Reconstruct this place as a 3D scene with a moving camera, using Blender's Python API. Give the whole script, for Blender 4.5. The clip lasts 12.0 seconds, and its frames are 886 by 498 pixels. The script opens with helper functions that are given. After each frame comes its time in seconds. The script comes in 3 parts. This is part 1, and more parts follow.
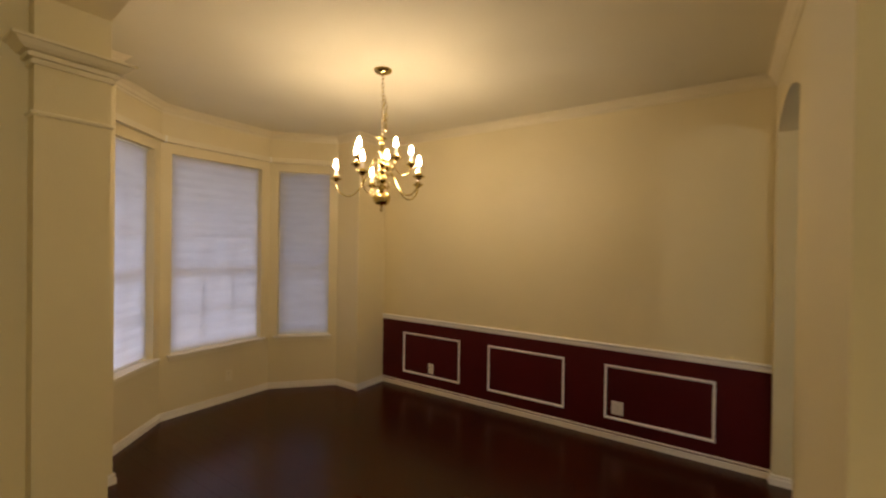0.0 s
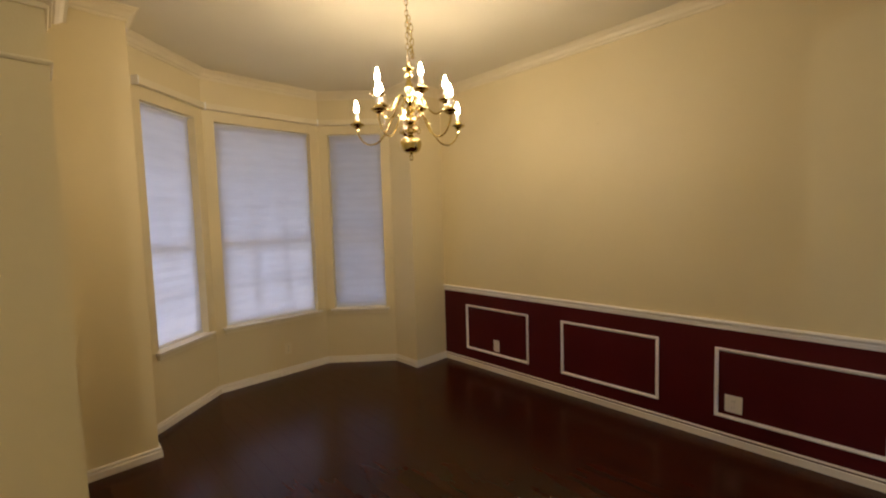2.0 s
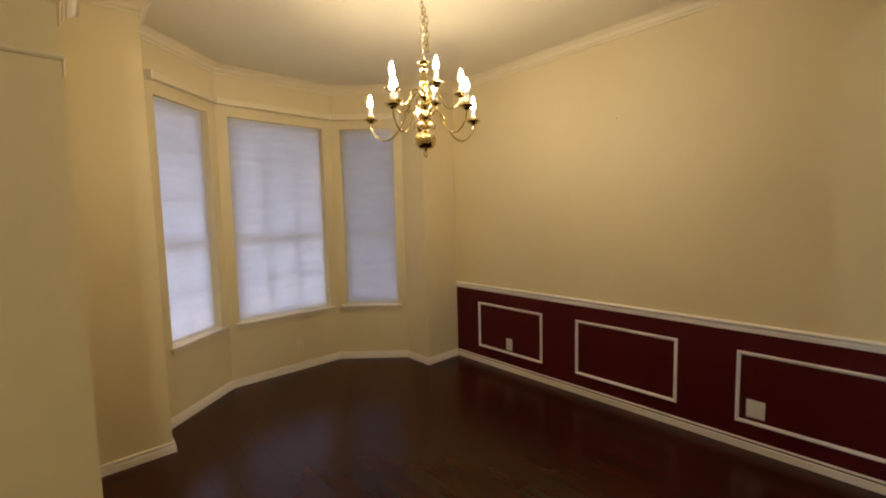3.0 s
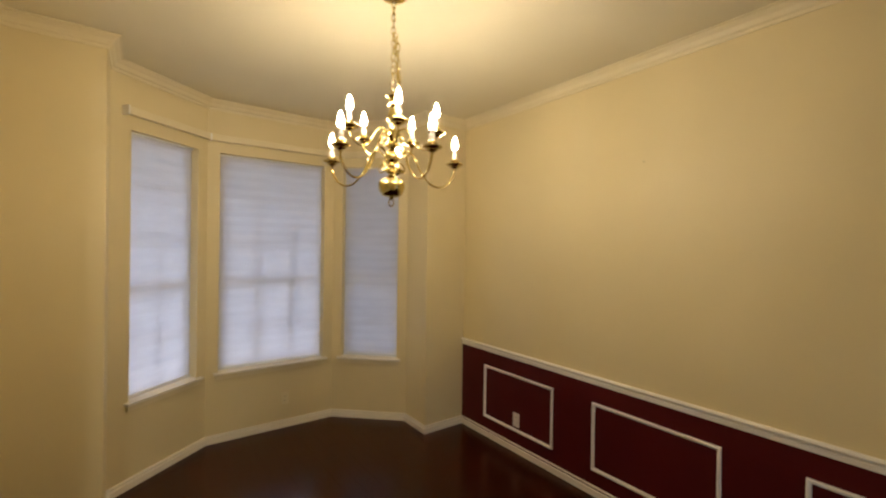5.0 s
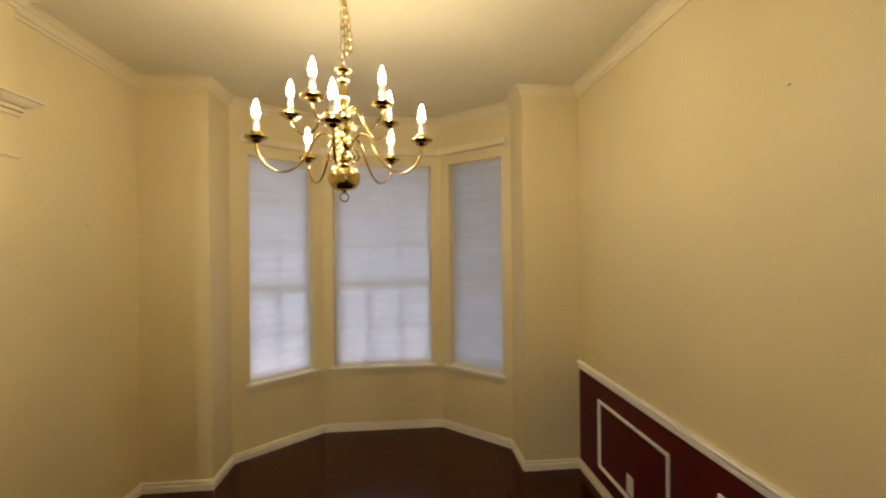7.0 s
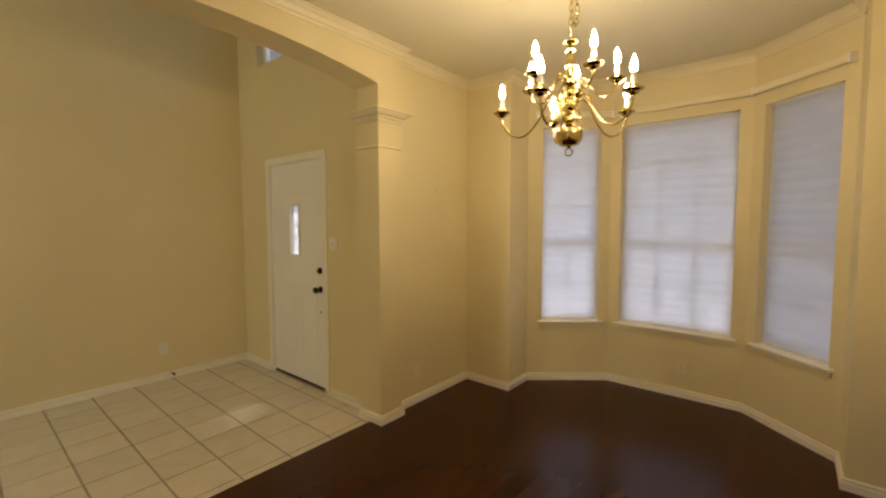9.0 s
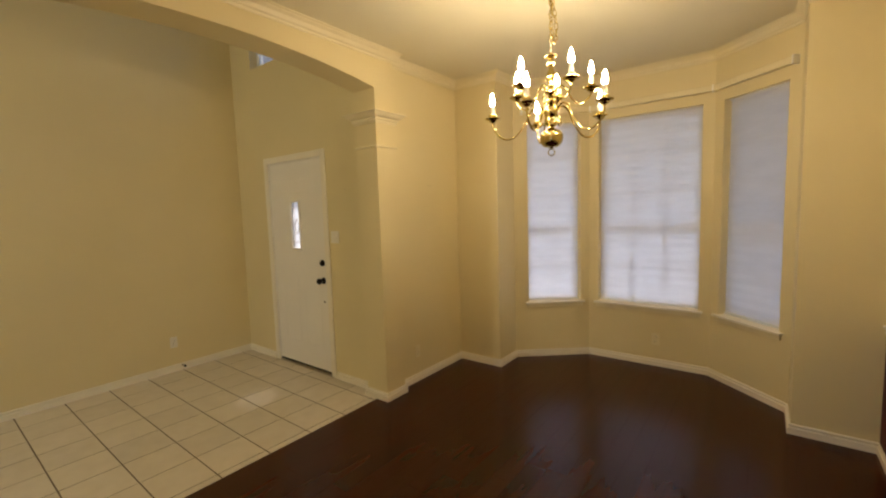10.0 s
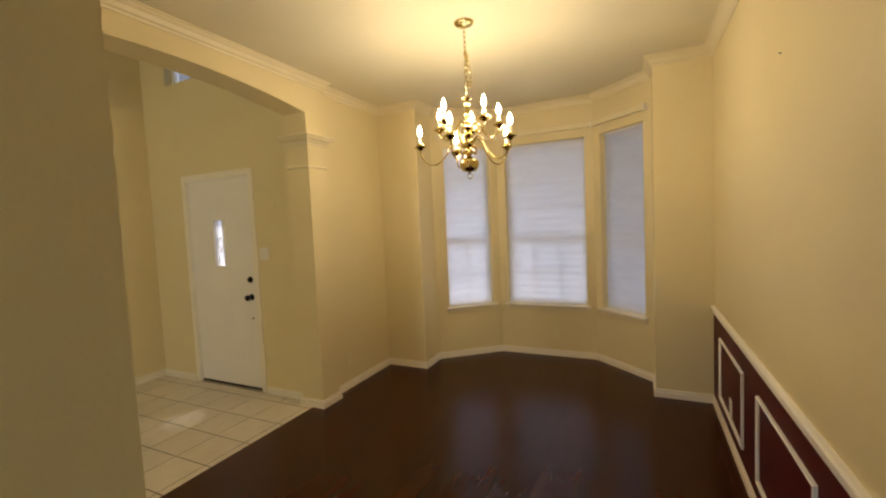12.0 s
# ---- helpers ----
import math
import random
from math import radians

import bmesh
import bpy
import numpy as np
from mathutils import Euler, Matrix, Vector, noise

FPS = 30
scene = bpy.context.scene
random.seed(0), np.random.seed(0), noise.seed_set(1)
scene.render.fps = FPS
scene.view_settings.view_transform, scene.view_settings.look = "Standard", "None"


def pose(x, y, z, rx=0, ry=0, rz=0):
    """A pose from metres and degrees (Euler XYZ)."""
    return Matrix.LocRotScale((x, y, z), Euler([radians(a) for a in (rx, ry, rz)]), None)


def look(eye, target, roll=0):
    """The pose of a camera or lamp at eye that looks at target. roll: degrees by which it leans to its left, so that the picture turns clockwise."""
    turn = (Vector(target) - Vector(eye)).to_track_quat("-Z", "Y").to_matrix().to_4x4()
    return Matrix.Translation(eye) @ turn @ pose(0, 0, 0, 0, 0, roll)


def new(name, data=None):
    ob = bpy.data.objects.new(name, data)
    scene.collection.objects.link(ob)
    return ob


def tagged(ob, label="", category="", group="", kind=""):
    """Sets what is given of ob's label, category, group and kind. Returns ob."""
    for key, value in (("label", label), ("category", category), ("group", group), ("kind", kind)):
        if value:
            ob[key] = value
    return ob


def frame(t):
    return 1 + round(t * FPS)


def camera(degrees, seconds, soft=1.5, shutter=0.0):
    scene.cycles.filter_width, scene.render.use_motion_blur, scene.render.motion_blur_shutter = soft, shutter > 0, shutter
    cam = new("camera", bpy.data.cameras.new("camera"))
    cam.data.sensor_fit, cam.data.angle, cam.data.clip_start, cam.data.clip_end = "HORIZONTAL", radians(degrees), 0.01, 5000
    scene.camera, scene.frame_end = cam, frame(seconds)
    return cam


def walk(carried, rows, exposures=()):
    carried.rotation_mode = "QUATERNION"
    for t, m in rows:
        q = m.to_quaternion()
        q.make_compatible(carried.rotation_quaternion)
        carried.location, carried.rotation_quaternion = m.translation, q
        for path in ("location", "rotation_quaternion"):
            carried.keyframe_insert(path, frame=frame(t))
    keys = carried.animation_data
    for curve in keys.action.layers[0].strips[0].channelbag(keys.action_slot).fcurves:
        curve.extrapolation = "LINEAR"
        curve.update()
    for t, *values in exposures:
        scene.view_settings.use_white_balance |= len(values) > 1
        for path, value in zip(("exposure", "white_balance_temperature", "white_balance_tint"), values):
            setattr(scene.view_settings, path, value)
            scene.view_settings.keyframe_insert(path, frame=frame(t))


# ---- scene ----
cam = camera(93.5, 12.0, soft=2.1, shutter=0.4)
EXPOSURES = [(0.0, 1.43, 6600, 22), (0.5, 1.43, 6220, 22), (1.0, 1.45, 6120, 21), (2.5, 1.62, 6100, 20), (4.5, 1.67, 6130, 16), (5.5, 1.66, 6160, 15), (6.5, 1.65, 6300, 14), (9.5, 1.82, 6600, 14), (12.0, 1.83, 6430, 14)]
PATH = [
    (0, (0.127, -0.025, 1.62), (-0.988, 1.635, 1.607), 0.8),
    (0.5, (0.088, 0.207, 1.59), (-1.258, 1.685, 1.61), 1.8),
    (1, (0.017, 0.423, 1.566), (-1.452, 1.778, 1.489), -0.8),
    (1.5, (0.007, 0.542, 1.528), (-1.452, 1.903, 1.396), -1.7),
    (2, (0.005, 0.597, 1.511), (-1.433, 1.98, 1.371), -1.7),
    (2.5, (-0.013, 0.609, 1.509), (-1.454, 1.988, 1.352), -1.2),
    (4.5, (-0.139, 0.929, 1.662), (-1.756, 2.102, 1.563), -2.0),
    (5, (-0.144, 1.22, 1.67), (-1.761, 2.398, 1.661), 0.8),
    (5.5, (-0.121, 1.558, 1.684), (-1.733, 2.741, 1.624), 0.0),
    (6, (-0.143, 1.863, 1.677), (-1.9, 2.811, 1.555), 0.2),
    (6.5, (-0.184, 2.134, 1.682), (-2.091, 2.732, 1.613), -0.1),
    (8.5, (-0.202, 3.001, 1.573), (-1.887, 1.926, 1.531), -0.1),
    (9, (0.027, 3.004, 1.548), (-1.507, 1.726, 1.419), -0.1),
    (9.5, (0.181, 3.058, 1.558), (-1.351, 1.784, 1.376), -2.1),
    (10, (0.313, 3.109, 1.581), (-1.265, 1.895, 1.396), -1.8),
    (10.5, (0.446, 3.127, 1.582), (-1.183, 1.975, 1.444), -2.3),
    (11, (0.546, 3.144, 1.573), (-1.185, 2.155, 1.412), -2.6),
    (11.5, (0.629, 3.15, 1.559), (-1.161, 2.274, 1.395), -2.8),
    (12, (0.705, 3.191, 1.576), (-1.099, 2.336, 1.452), -2.6),
]
walk(cam, [(t, look(eye, target, roll)) for t, eye, target, roll in PATH], EXPOSURES)

# ---------------------------------------------------------------- world and light
world = bpy.data.worlds.new("evening_sky")
scene.world = world
world.use_nodes = True
wn = world.node_tree.nodes
sky = wn.new("ShaderNodeTexSky")
sky.sky_type = "NISHITA"
sky.sun_disc = False
sky.dust_density = 2.0
sky.sun_elevation = radians(63)
sky.sun_rotation = radians(247)
wn["Background"].inputs["Strength"].default_value = 0.15
world.node_tree.links.new(sky.outputs["Color"], wn["Background"].inputs["Color"])
sun_data = bpy.data.lights.new("sun", "SUN")
sun_data.energy = 1.0
sun_data.angle = radians(11)
sun_data.color = (1.0, 0.93, 0.85)
sun = new("sun", sun_data)
sun.matrix_world = look((0, 0, 0), (0.417, 0.18, -0.891))
BULB_POWER, FILL_POWER = 97.0, 39.0


# ---------------------------------------------------------------- materials
def mat(name, color, rough=0.5, metal=0.0, color2=None, scale=6.0, bump=0.0, bump_scale=200.0, rough2=None, spec=0.5, piece=0.0, stretch=None):
    m = bpy.data.materials.new(name)
    m.use_nodes = True
    nt = m.node_tree
    n, l = nt.nodes, nt.links
    p = n["Principled BSDF"]
    p.inputs["Roughness"].default_value = rough
    p.inputs["Metallic"].default_value = metal
    p.inputs["Specular IOR Level"].default_value = spec
    geo = n.new("ShaderNodeNewGeometry")
    src = geo.outputs["Position"]
    if stretch:
        mp = n.new("ShaderNodeMapping")
        mp.inputs["Scale"].default_value = stretch
        l.new(src, mp.inputs["Vector"])
        src = mp.outputs["Vector"]
    n1 = n.new("ShaderNodeTexNoise")
    n1.inputs["Scale"].default_value = scale
    n1.inputs["Detail"].default_value = 5
    l.new(src, n1.inputs["Vector"])
    ramp = n.new("ShaderNodeMapRange")
    ramp.inputs["From Min"].default_value, ramp.inputs["From Max"].default_value = 0.3, 0.7
    l.new(n1.outputs["Fac"], ramp.inputs["Value"])
    mix = n.new("ShaderNodeMix")
    mix.data_type = "RGBA"
    mix.inputs[6].default_value = (*color, 1)
    mix.inputs[7].default_value = (*(color2 or [c * 0.93 for c in color]), 1)
    l.new(ramp.outputs["Result"], mix.inputs[0])
    out = mix.outputs[2]
    if piece:
        info = n.new("ShaderNodeObjectInfo")
        mr = n.new("ShaderNodeMapRange")
        mr.inputs["To Min"].default_value, mr.inputs["To Max"].default_value = 1 - piece, 1 + piece
        l.new(info.outputs["Random"], mr.inputs["Value"])
        hsv = n.new("ShaderNodeHueSaturation")
        l.new(mr.outputs["Result"], hsv.inputs["Value"])
        l.new(out, hsv.inputs["Color"])
        out = hsv.outputs["Color"]
    l.new(out, p.inputs["Base Color"])
    if rough2 is not None:
        rr = n.new("ShaderNodeMapRange")
        rr.inputs["From Min"].default_value, rr.inputs["From Max"].default_value = 0.3, 0.7
        rr.inputs["To Min"].default_value, rr.inputs["To Max"].default_value = rough, rough2
        n3 = n.new("ShaderNodeTexNoise")
        n3.inputs["Scale"].default_value = scale * 2.7
        l.new(src, n3.inputs["Vector"])
        l.new(n3.outputs["Fac"], rr.inputs["Value"])
        l.new(rr.outputs["Result"], p.inputs["Roughness"])
    if bump:
        n2 = n.new("ShaderNodeTexNoise")
        n2.inputs["Scale"].default_value = bump_scale
        n2.inputs["Detail"].default_value = 3
        l.new(src, n2.inputs["Vector"])
        b = n.new("ShaderNodeBump")
        b.inputs["Strength"].default_value = bump
        b.inputs["Distance"].default_value = 0.002
        l.new(n2.outputs["Fac"], b.inputs["Height"])
        l.new(b.outputs["Normal"], p.inputs["Normal"])
    return m


WALL = mat("cream_wall_paint", (0.748, 0.643, 0.378), 0.5, color2=(0.722, 0.618, 0.354), scale=1.6, bump=0.25, bump_scale=130, spec=0.35)
CEIL = mat("ceiling_paint", (0.79, 0.73, 0.535), 0.8, color2=(0.76, 0.70, 0.505), scale=2.0, bump=0.35, bump_scale=90, spec=0.2)
CROWN = mat("cream_moulding_paint", (0.785, 0.695, 0.46), 0.42, color2=(0.755, 0.665, 0.43), scale=5, bump=0.05, bump_scale=60)
PAINTED = mat("painted_over_plate", (0.79, 0.70, 0.46), 0.4, color2=(0.76, 0.67, 0.43), scale=20)
SKIRT = mat("cream_baseboard_paint", (0.87, 0.82, 0.69), 0.4, color2=(0.83, 0.77, 0.64), scale=6, bump=0.05, bump_scale=60)
TRIM = mat("white_trim_paint", (0.87, 0.84, 0.78), 0.38, color2=(0.84, 0.81, 0.75), scale=5, bump=0.05, bump_scale=60)
RED = mat("burgundy_paint", (0.080, 0.0042, 0.0050), 0.5, color2=(0.066, 0.0034, 0.0042), scale=3, bump=0.2, bump_scale=130, spec=0.25)
WOOD = mat("dark_wood_plank", (0.048, 0.0100, 0.0029), 0.22, color2=(0.039, 0.0080, 0.0023), scale=3, bump=0.03, bump_scale=4, rough2=0.26, spec=0.27, piece=0.16, stretch=(1.0, 6, 1))
WOODGAP = mat("plank_joint", (0.024, 0.008, 0.004), 0.4)
TILE = mat("ceramic_tile", (0.66, 0.60, 0.50), 0.28, color2=(0.60, 0.54, 0.44), scale=9, bump=0.12, bump_scale=30, rough2=0.4, piece=0.05)
GROUT = mat("grout", (0.17, 0.12, 0.075), 0.9, color2=(0.10, 0.075, 0.05), scale=20, bump=0.3)
BRASS = mat("polished_brass", (0.68, 0.555, 0.235), 0.05, 1.0, color2=(0.58, 0.47, 0.18), scale=12, rough2=0.10)
SLEEVE = mat("candle_sleeve", (0.80, 0.76, 0.68), 0.45, color2=(0.76, 0.71, 0.62), scale=20)
VINYL = mat("white_window_vinyl", (0.78, 0.78, 0.76), 0.4, color2=(0.74, 0.74, 0.72))
DOORM = mat("white_door_paint", (0.86, 0.83, 0.77), 0.38, color2=(0.83, 0.80, 0.74), scale=3, bump=0.1, bump_scale=40)
BLACK = mat("dark_bronze", (0.012, 0.010, 0.009), 0.3, 0.6, color2=(0.02, 0.016, 0.012), scale=30)
PLATE = mat("almond_plastic", (0.80, 0.76, 0.68), 0.35, color2=(0.77, 0.73, 0.65), scale=20)
SLATE = mat("slate_roof", (0.07, 0.075, 0.085), 0.8, color2=(0.05, 0.055, 0.065), scale=3)
RUBBER = mat("dark_rubber", (0.02, 0.018, 0.016), 0.7)
STEEL = mat("hinge_metal", (0.45, 0.40, 0.32), 0.35, 0.9)
CONCRETE = mat("porch_concrete", (0.36, 0.35, 0.33), 0.9, color2=(0.30, 0.29, 0.27), scale=2, bump=0.3, bump_scale=80)


def glow_material(name, power, tint):
    m = bpy.data.materials.new(name)
    m.use_nodes = True
    p = m.node_tree.nodes["Principled BSDF"]
    p.inputs["Base Color"].default_value = (0.9, 0.85, 0.75, 1)
    p.inputs["Emission Color"].default_value = (*tint, 1)
    p.inputs["Emission Strength"].default_value = power
    return m


def shade_material():
    m = bpy.data.materials.new("translucent_shade_fabric")
    m.use_nodes = True
    nt = m.node_tree
    n, l = nt.nodes, nt.links
    for x in list(n):
        n.remove(x)
    out = n.new("ShaderNodeOutputMaterial")
    tr = n.new("ShaderNodeBsdfTranslucent")
    di = n.new("ShaderNodeBsdfDiffuse")
    mx = n.new("ShaderNodeMixShader")
    mx.inputs[0].default_value = 0.2
    geo = n.new("ShaderNodeNewGeometry")
    mp = n.new("ShaderNodeMapping")
    mp.inputs["Scale"].default_value = (2.2, 2.2, 9.0)
    no = n.new("ShaderNodeTexNoise")
    no.inputs["Scale"].default_value = 1.6
    no.inputs["Detail"].default_value = 6
    l.new(geo.outputs["Position"], mp.inputs["Vector"])
    l.new(mp.outputs["Vector"], no.inputs["Vector"])
    cr = n.new("ShaderNodeMix")
    cr.data_type = "RGBA"
    cr.inputs[6].default_value = (0.81, 0.795, 0.80, 1)
    cr.inputs[7].default_value = (0.955, 0.94, 0.95, 1)
    l.new(no.outputs["Fac"], cr.inputs[0])
    l.new(cr.outputs[2], tr.inputs["Color"])
    l.new(cr.outputs[2], di.inputs["Color"])
    l.new(tr.outputs[0], mx.inputs[1])
    l.new(di.outputs[0], mx.inputs[2])
    l.new(mx.outputs[0], out.inputs["Surface"])
    return m


def glass_material(name, rough=0.0, tint=(1, 1, 1)):
    m = bpy.data.materials.new(name)
    m.use_nodes = True
    p = m.node_tree.nodes["Principled BSDF"]
    p.inputs["Base Color"].default_value = (*tint, 1)
    p.inputs["Roughness"].default_value = rough
    p.inputs["Transmission Weight"].default_value = 1.0
    p.inputs["IOR"].default_value = 1.45
    return m


BULB = glow_material("lit_bulb_glass", BULB_POWER, (1.0, 0.815, 0.55))
# glow of the added, unseen fill lamp in the foyer
FILL_GLOW = glow_material("foyer_fill_glow", FILL_POWER, (1.0, 0.96, 0.78))
SHADE = shade_material()
GLASS = glass_material("window_glass")
FROST = glass_material("textured_door_glass", 0.2)
ft = FROST.node_tree
scatter = ft.nodes.new("ShaderNodeBsdfTranslucent")
scatter.inputs["Color"].default_value = (0.62, 0.62, 0.62, 1)
blend = ft.nodes.new("ShaderNodeMixShader")
blend.inputs[0].default_value = 0.75
ft.links.new(ft.nodes["Principled BSDF"].outputs[0], blend.inputs[1])
ft.links.new(scatter.outputs[0], blend.inputs[2])
ft.links.new(blend.outputs[0], ft.nodes["Material Output"].inputs["Surface"])


# ---------------------------------------------------------------- mesh helpers
def part(name, bm, material, parent=None, label=""):
    bmesh.ops.recalc_face_normals(bm, faces=bm.faces)
    me = bpy.data.meshes.new(name)
    bm.to_mesh(me)
    bm.free()
    me.materials.append(material)
    ob = new(name, me)
    if parent is not None:
        ob.parent = parent
    if label:
        ob["label"] = label
    return ob


def smooth(ob, angle=40):
    me = ob.data
    me.polygons.foreach_set("use_smooth", [True] * len(me.polygons))
    me.set_sharp_from_angle(angle=radians(angle))
    return ob


def thing(name, at=(0, 0, 0), label="", category="", group="", kind="", turn=0.0):
    ob = new(name)
    ob.empty_display_size = 0.1
    ob.matrix_basis = pose(*at, 0, 0, turn)
    return tagged(ob, label, category, group, kind)


def add_box(bm, lo, hi, bevel=0.0):
    x0, y0, z0 = lo
    x1, y1, z1 = hi
    v = [bm.verts.new(c) for c in ((x0, y0, z0), (x1, y0, z0), (x1, y1, z0), (x0, y1, z0), (x0, y0, z1), (x1, y0, z1), (x1, y1, z1), (x0, y1, z1))]
    fs = [bm.faces.new([v[i] for i in q]) for q in ((3, 2, 1, 0), (4, 5, 6, 7), (0, 1, 5, 4), (1, 2, 6, 5), (2, 3, 7, 6), (3, 0, 4, 7))]
    if bevel:
        bmesh.ops.bevel(bm, geom=list({e for f in fs for e in f.edges}), offset=bevel, segments=2, affect="EDGES", profile=0.6)
    return bm


def box(lo, hi, bevel=0.0):
    return add_box(bmesh.new(), lo, hi, bevel)


def add_prism(bm, base, lift):
    """A solid from a loop of 3D points and the vector along which it is drawn out."""
    lift = Vector(lift)
    a = [bm.verts.new(p) for p in base]
    b = [bm.verts.new(Vector(p) + lift) for p in base]
    k = len(a)
    bm.faces.new(a[::-1])
    bm.faces.new(b)
    for i in range(k):
        bm.faces.new((a[i], a[(i + 1) % k], b[(i + 1) % k], b[i]))
    return bm


def turned(profile, steps=24):
    """A turned solid about z from (radius, height) pairs."""
    bm = bmesh.new()
    rings = []
    for r, z in profile:
        if r < 1e-5:
            rings.append([bm.verts.new((0, 0, z))])
        else:
            rings.append([bm.verts.new((r * math.cos(a), r * math.sin(a), z)) for a in (2 * math.pi * i / steps for i in range(steps))])
    for a, b in zip(rings, rings[1:]):
        for i in range(steps):
            j = (i + 1) % steps
            if len(a) == 1 and len(b) == 1:
                continue
            if len(a) == 1:
                bm.faces.new((a[0], b[i], b[j]))
            elif len(b) == 1:
                bm.faces.new((a[i], a[j], b[0]))
            else:
                bm.faces.new((a[i], a[j], b[j], b[i]))
    return bm


def tube(points, radius, steps=10, closed=False, bm=None):
    """A round bar along a smooth line of points."""
    bm = bm or bmesh.new()
    pts = [Vector(p) for p in points]
    k = len(pts)
    rings = []
    side = None
    for i, p in enumerate(pts):
        ahead = (pts[(i + 1) % k] - pts[i - 1]) if closed or 0 < i < k - 1 else (pts[min(i + 1, k - 1)] - pts[max(i - 1, 0)])
        ahead.normalize()
        if side is None:
            side = ahead.orthogonal().normalized()
        side = (side - ahead * side.dot(ahead)).normalized()
        up = ahead.cross(side)
        r = radius[i] if isinstance(radius, (list, tuple)) else radius
        rings.append([bm.verts.new(p + r * (math.cos(a) * side + math.sin(a) * up)) for a in (2 * math.pi * s / steps for s in range(steps))])
    for i in range(k if closed else k - 1):
        a, b = rings[i], rings[(i + 1) % k]
        for s in range(steps):
            t = (s + 1) % steps
            bm.faces.new((a[s], a[t], b[t], b[s]))
    if not closed:
        bm.faces.new(rings[0][::-1])
        bm.faces.new(rings[-1])
    return bm


def spline(points, per=8):
    """A smooth line through points (Catmull-Rom)."""
    p = [Vector(q) for q in points]
    p = [2 * p[0] - p[1], *p, 2 * p[-1] - p[-2]]
    out = []
    for a, b, c, d in zip(p, p[1:], p[2:], p[3:]):
        for i in range(per):
            t = i / per
            out.append(0.5 * (2 * b + (c - a) * t + (2 * a - 5 * b + 4 * c - d) * t * t + (3 * b - 3 * c + d - a) * t ** 3))
    out.append(p[-2])
    return out


def mitres(path, closed=False):
    """For each corner of a plan line, the vector to its left by which a line one metre off it runs."""
    k = len(path)
    out = []
    for i in range(k):
        p = Vector(path[i])
        a = (p - Vector(path[i - 1])).normalized() if closed or i > 0 else None
        b = (Vector(path[(i + 1) % k]) - p).normalized() if closed or i < k - 1 else None
        na = Vector((-a.y, a.x)) if a else None
        nb = Vector((-b.y, b.x)) if b else None
        if na is None or nb is None:
            out.append(na or nb)
        else:
            out.append((na + nb) / max(0.2, 1 + na.dot(nb)))
    return out


def moulding(path, profile, z, closed=False, bm=None):
    """A moulding along a plan line with the room on its left; the profile is a loop of (out of the wall, up)."""
    bm = bm or bmesh.new()
    off = mitres(path, closed)
    rings = [[bm.verts.new((p[0] + m.x * o, p[1] + m.y * o, z + u)) for o, u in profile] for p, m in zip(path, off)]
    k, s = len(path), len(profile)
    for i in range(k if closed else k - 1):
        a, b = rings[i], rings[(i + 1) % k]
        for j in range(s):
            bm.faces.new((a[j], b[j], b[(j + 1) % s], a[(j + 1) % s]))
    if not closed:
        bm.faces.new(rings[0])
        bm.faces.new(rings[-1][::-1])
    return bm


def wall_run(path, i, z0, z1, thick, holes=()):
    """The wall from corner i to i + 1 of a plan line with the room on its left; holes: (from, to, bottom, top) along it."""
    off = mitres(path)
    a, b = Vector(path[i]), Vector(path[i + 1])
    oa, ob_ = a - off[i] * thick, b - off[i + 1] * thick
    way = (b - a).normalized()
    right = Vector((way.y, -way.x)) * thick
    length = (b - a).length
    bm = bmesh.new()
    cuts = [0.0] + [c for h in holes for c in (h[0], h[1])] + [length]

    def slab(s0, s1, lo, hi):
        p0, p1 = a + way * s0, a + way * s1
        q0 = oa if s0 == 0 else p0 + right
        q1 = ob_ if s1 == length else p1 + right
        add_prism(bm, [(*p0, lo), (*p1, lo), (*q1, lo), (*q0, lo)], (0, 0, hi - lo))

    for k, (s0, s1) in enumerate(zip(cuts, cuts[1:])):
        if k % 2 == 0:
            slab(s0, s1, z0, z1)
        else:
            h = holes[k // 2]
            if h[2] > z0:
                slab(s0, s1, z0, h[2])
            if h[3] < z1:
                slab(s0, s1, h[3], z1)
    return bm


# ---------------------------------------------------------------- plan
CEILING = 2.86
EAST, NORTH, WEST, SOUTH = 0.43, 3.73, -3.24, 0.585
PIL_E, PIL_W, PIL_N, PIL_S = -2.05, -2.265, 0.66, 0.42
BAY_S, BAY_N, BAY_K, BAY_W = 1.06, 3.30, -3.58, -4.08
BAY_A, BAY_B = 1.67, 2.755
FOYER_W, FOYER_S, FOYER_TOP = -2.13, -1.705, 5.4
HALL_E, HALL_N = 3.2, 4.6
WIN_Z0, WIN_Z1 = 0.59, 2.435
ARCH_SPRING, ARCH_TOP = 2.557, 2.66
ARCH_E = 0.21
SIDE_S, SIDE_N = 2.655, 3.66
WOOD_EDGE = 0.545
room = [(EAST, NORTH), (WEST, NORTH), (WEST, BAY_N), (BAY_K, BAY_N), (BAY_W, BAY_B), (BAY_W, BAY_A), (BAY_K, BAY_S), (WEST, BAY_S), (WEST, SOUTH), (PIL_W, SOUTH)]
DIAG = math.hypot(BAY_W - BAY_K, BAY_B - BAY_N)


def structure(ob, label, category):
    return tagged(ob, label, category, kind="structure")


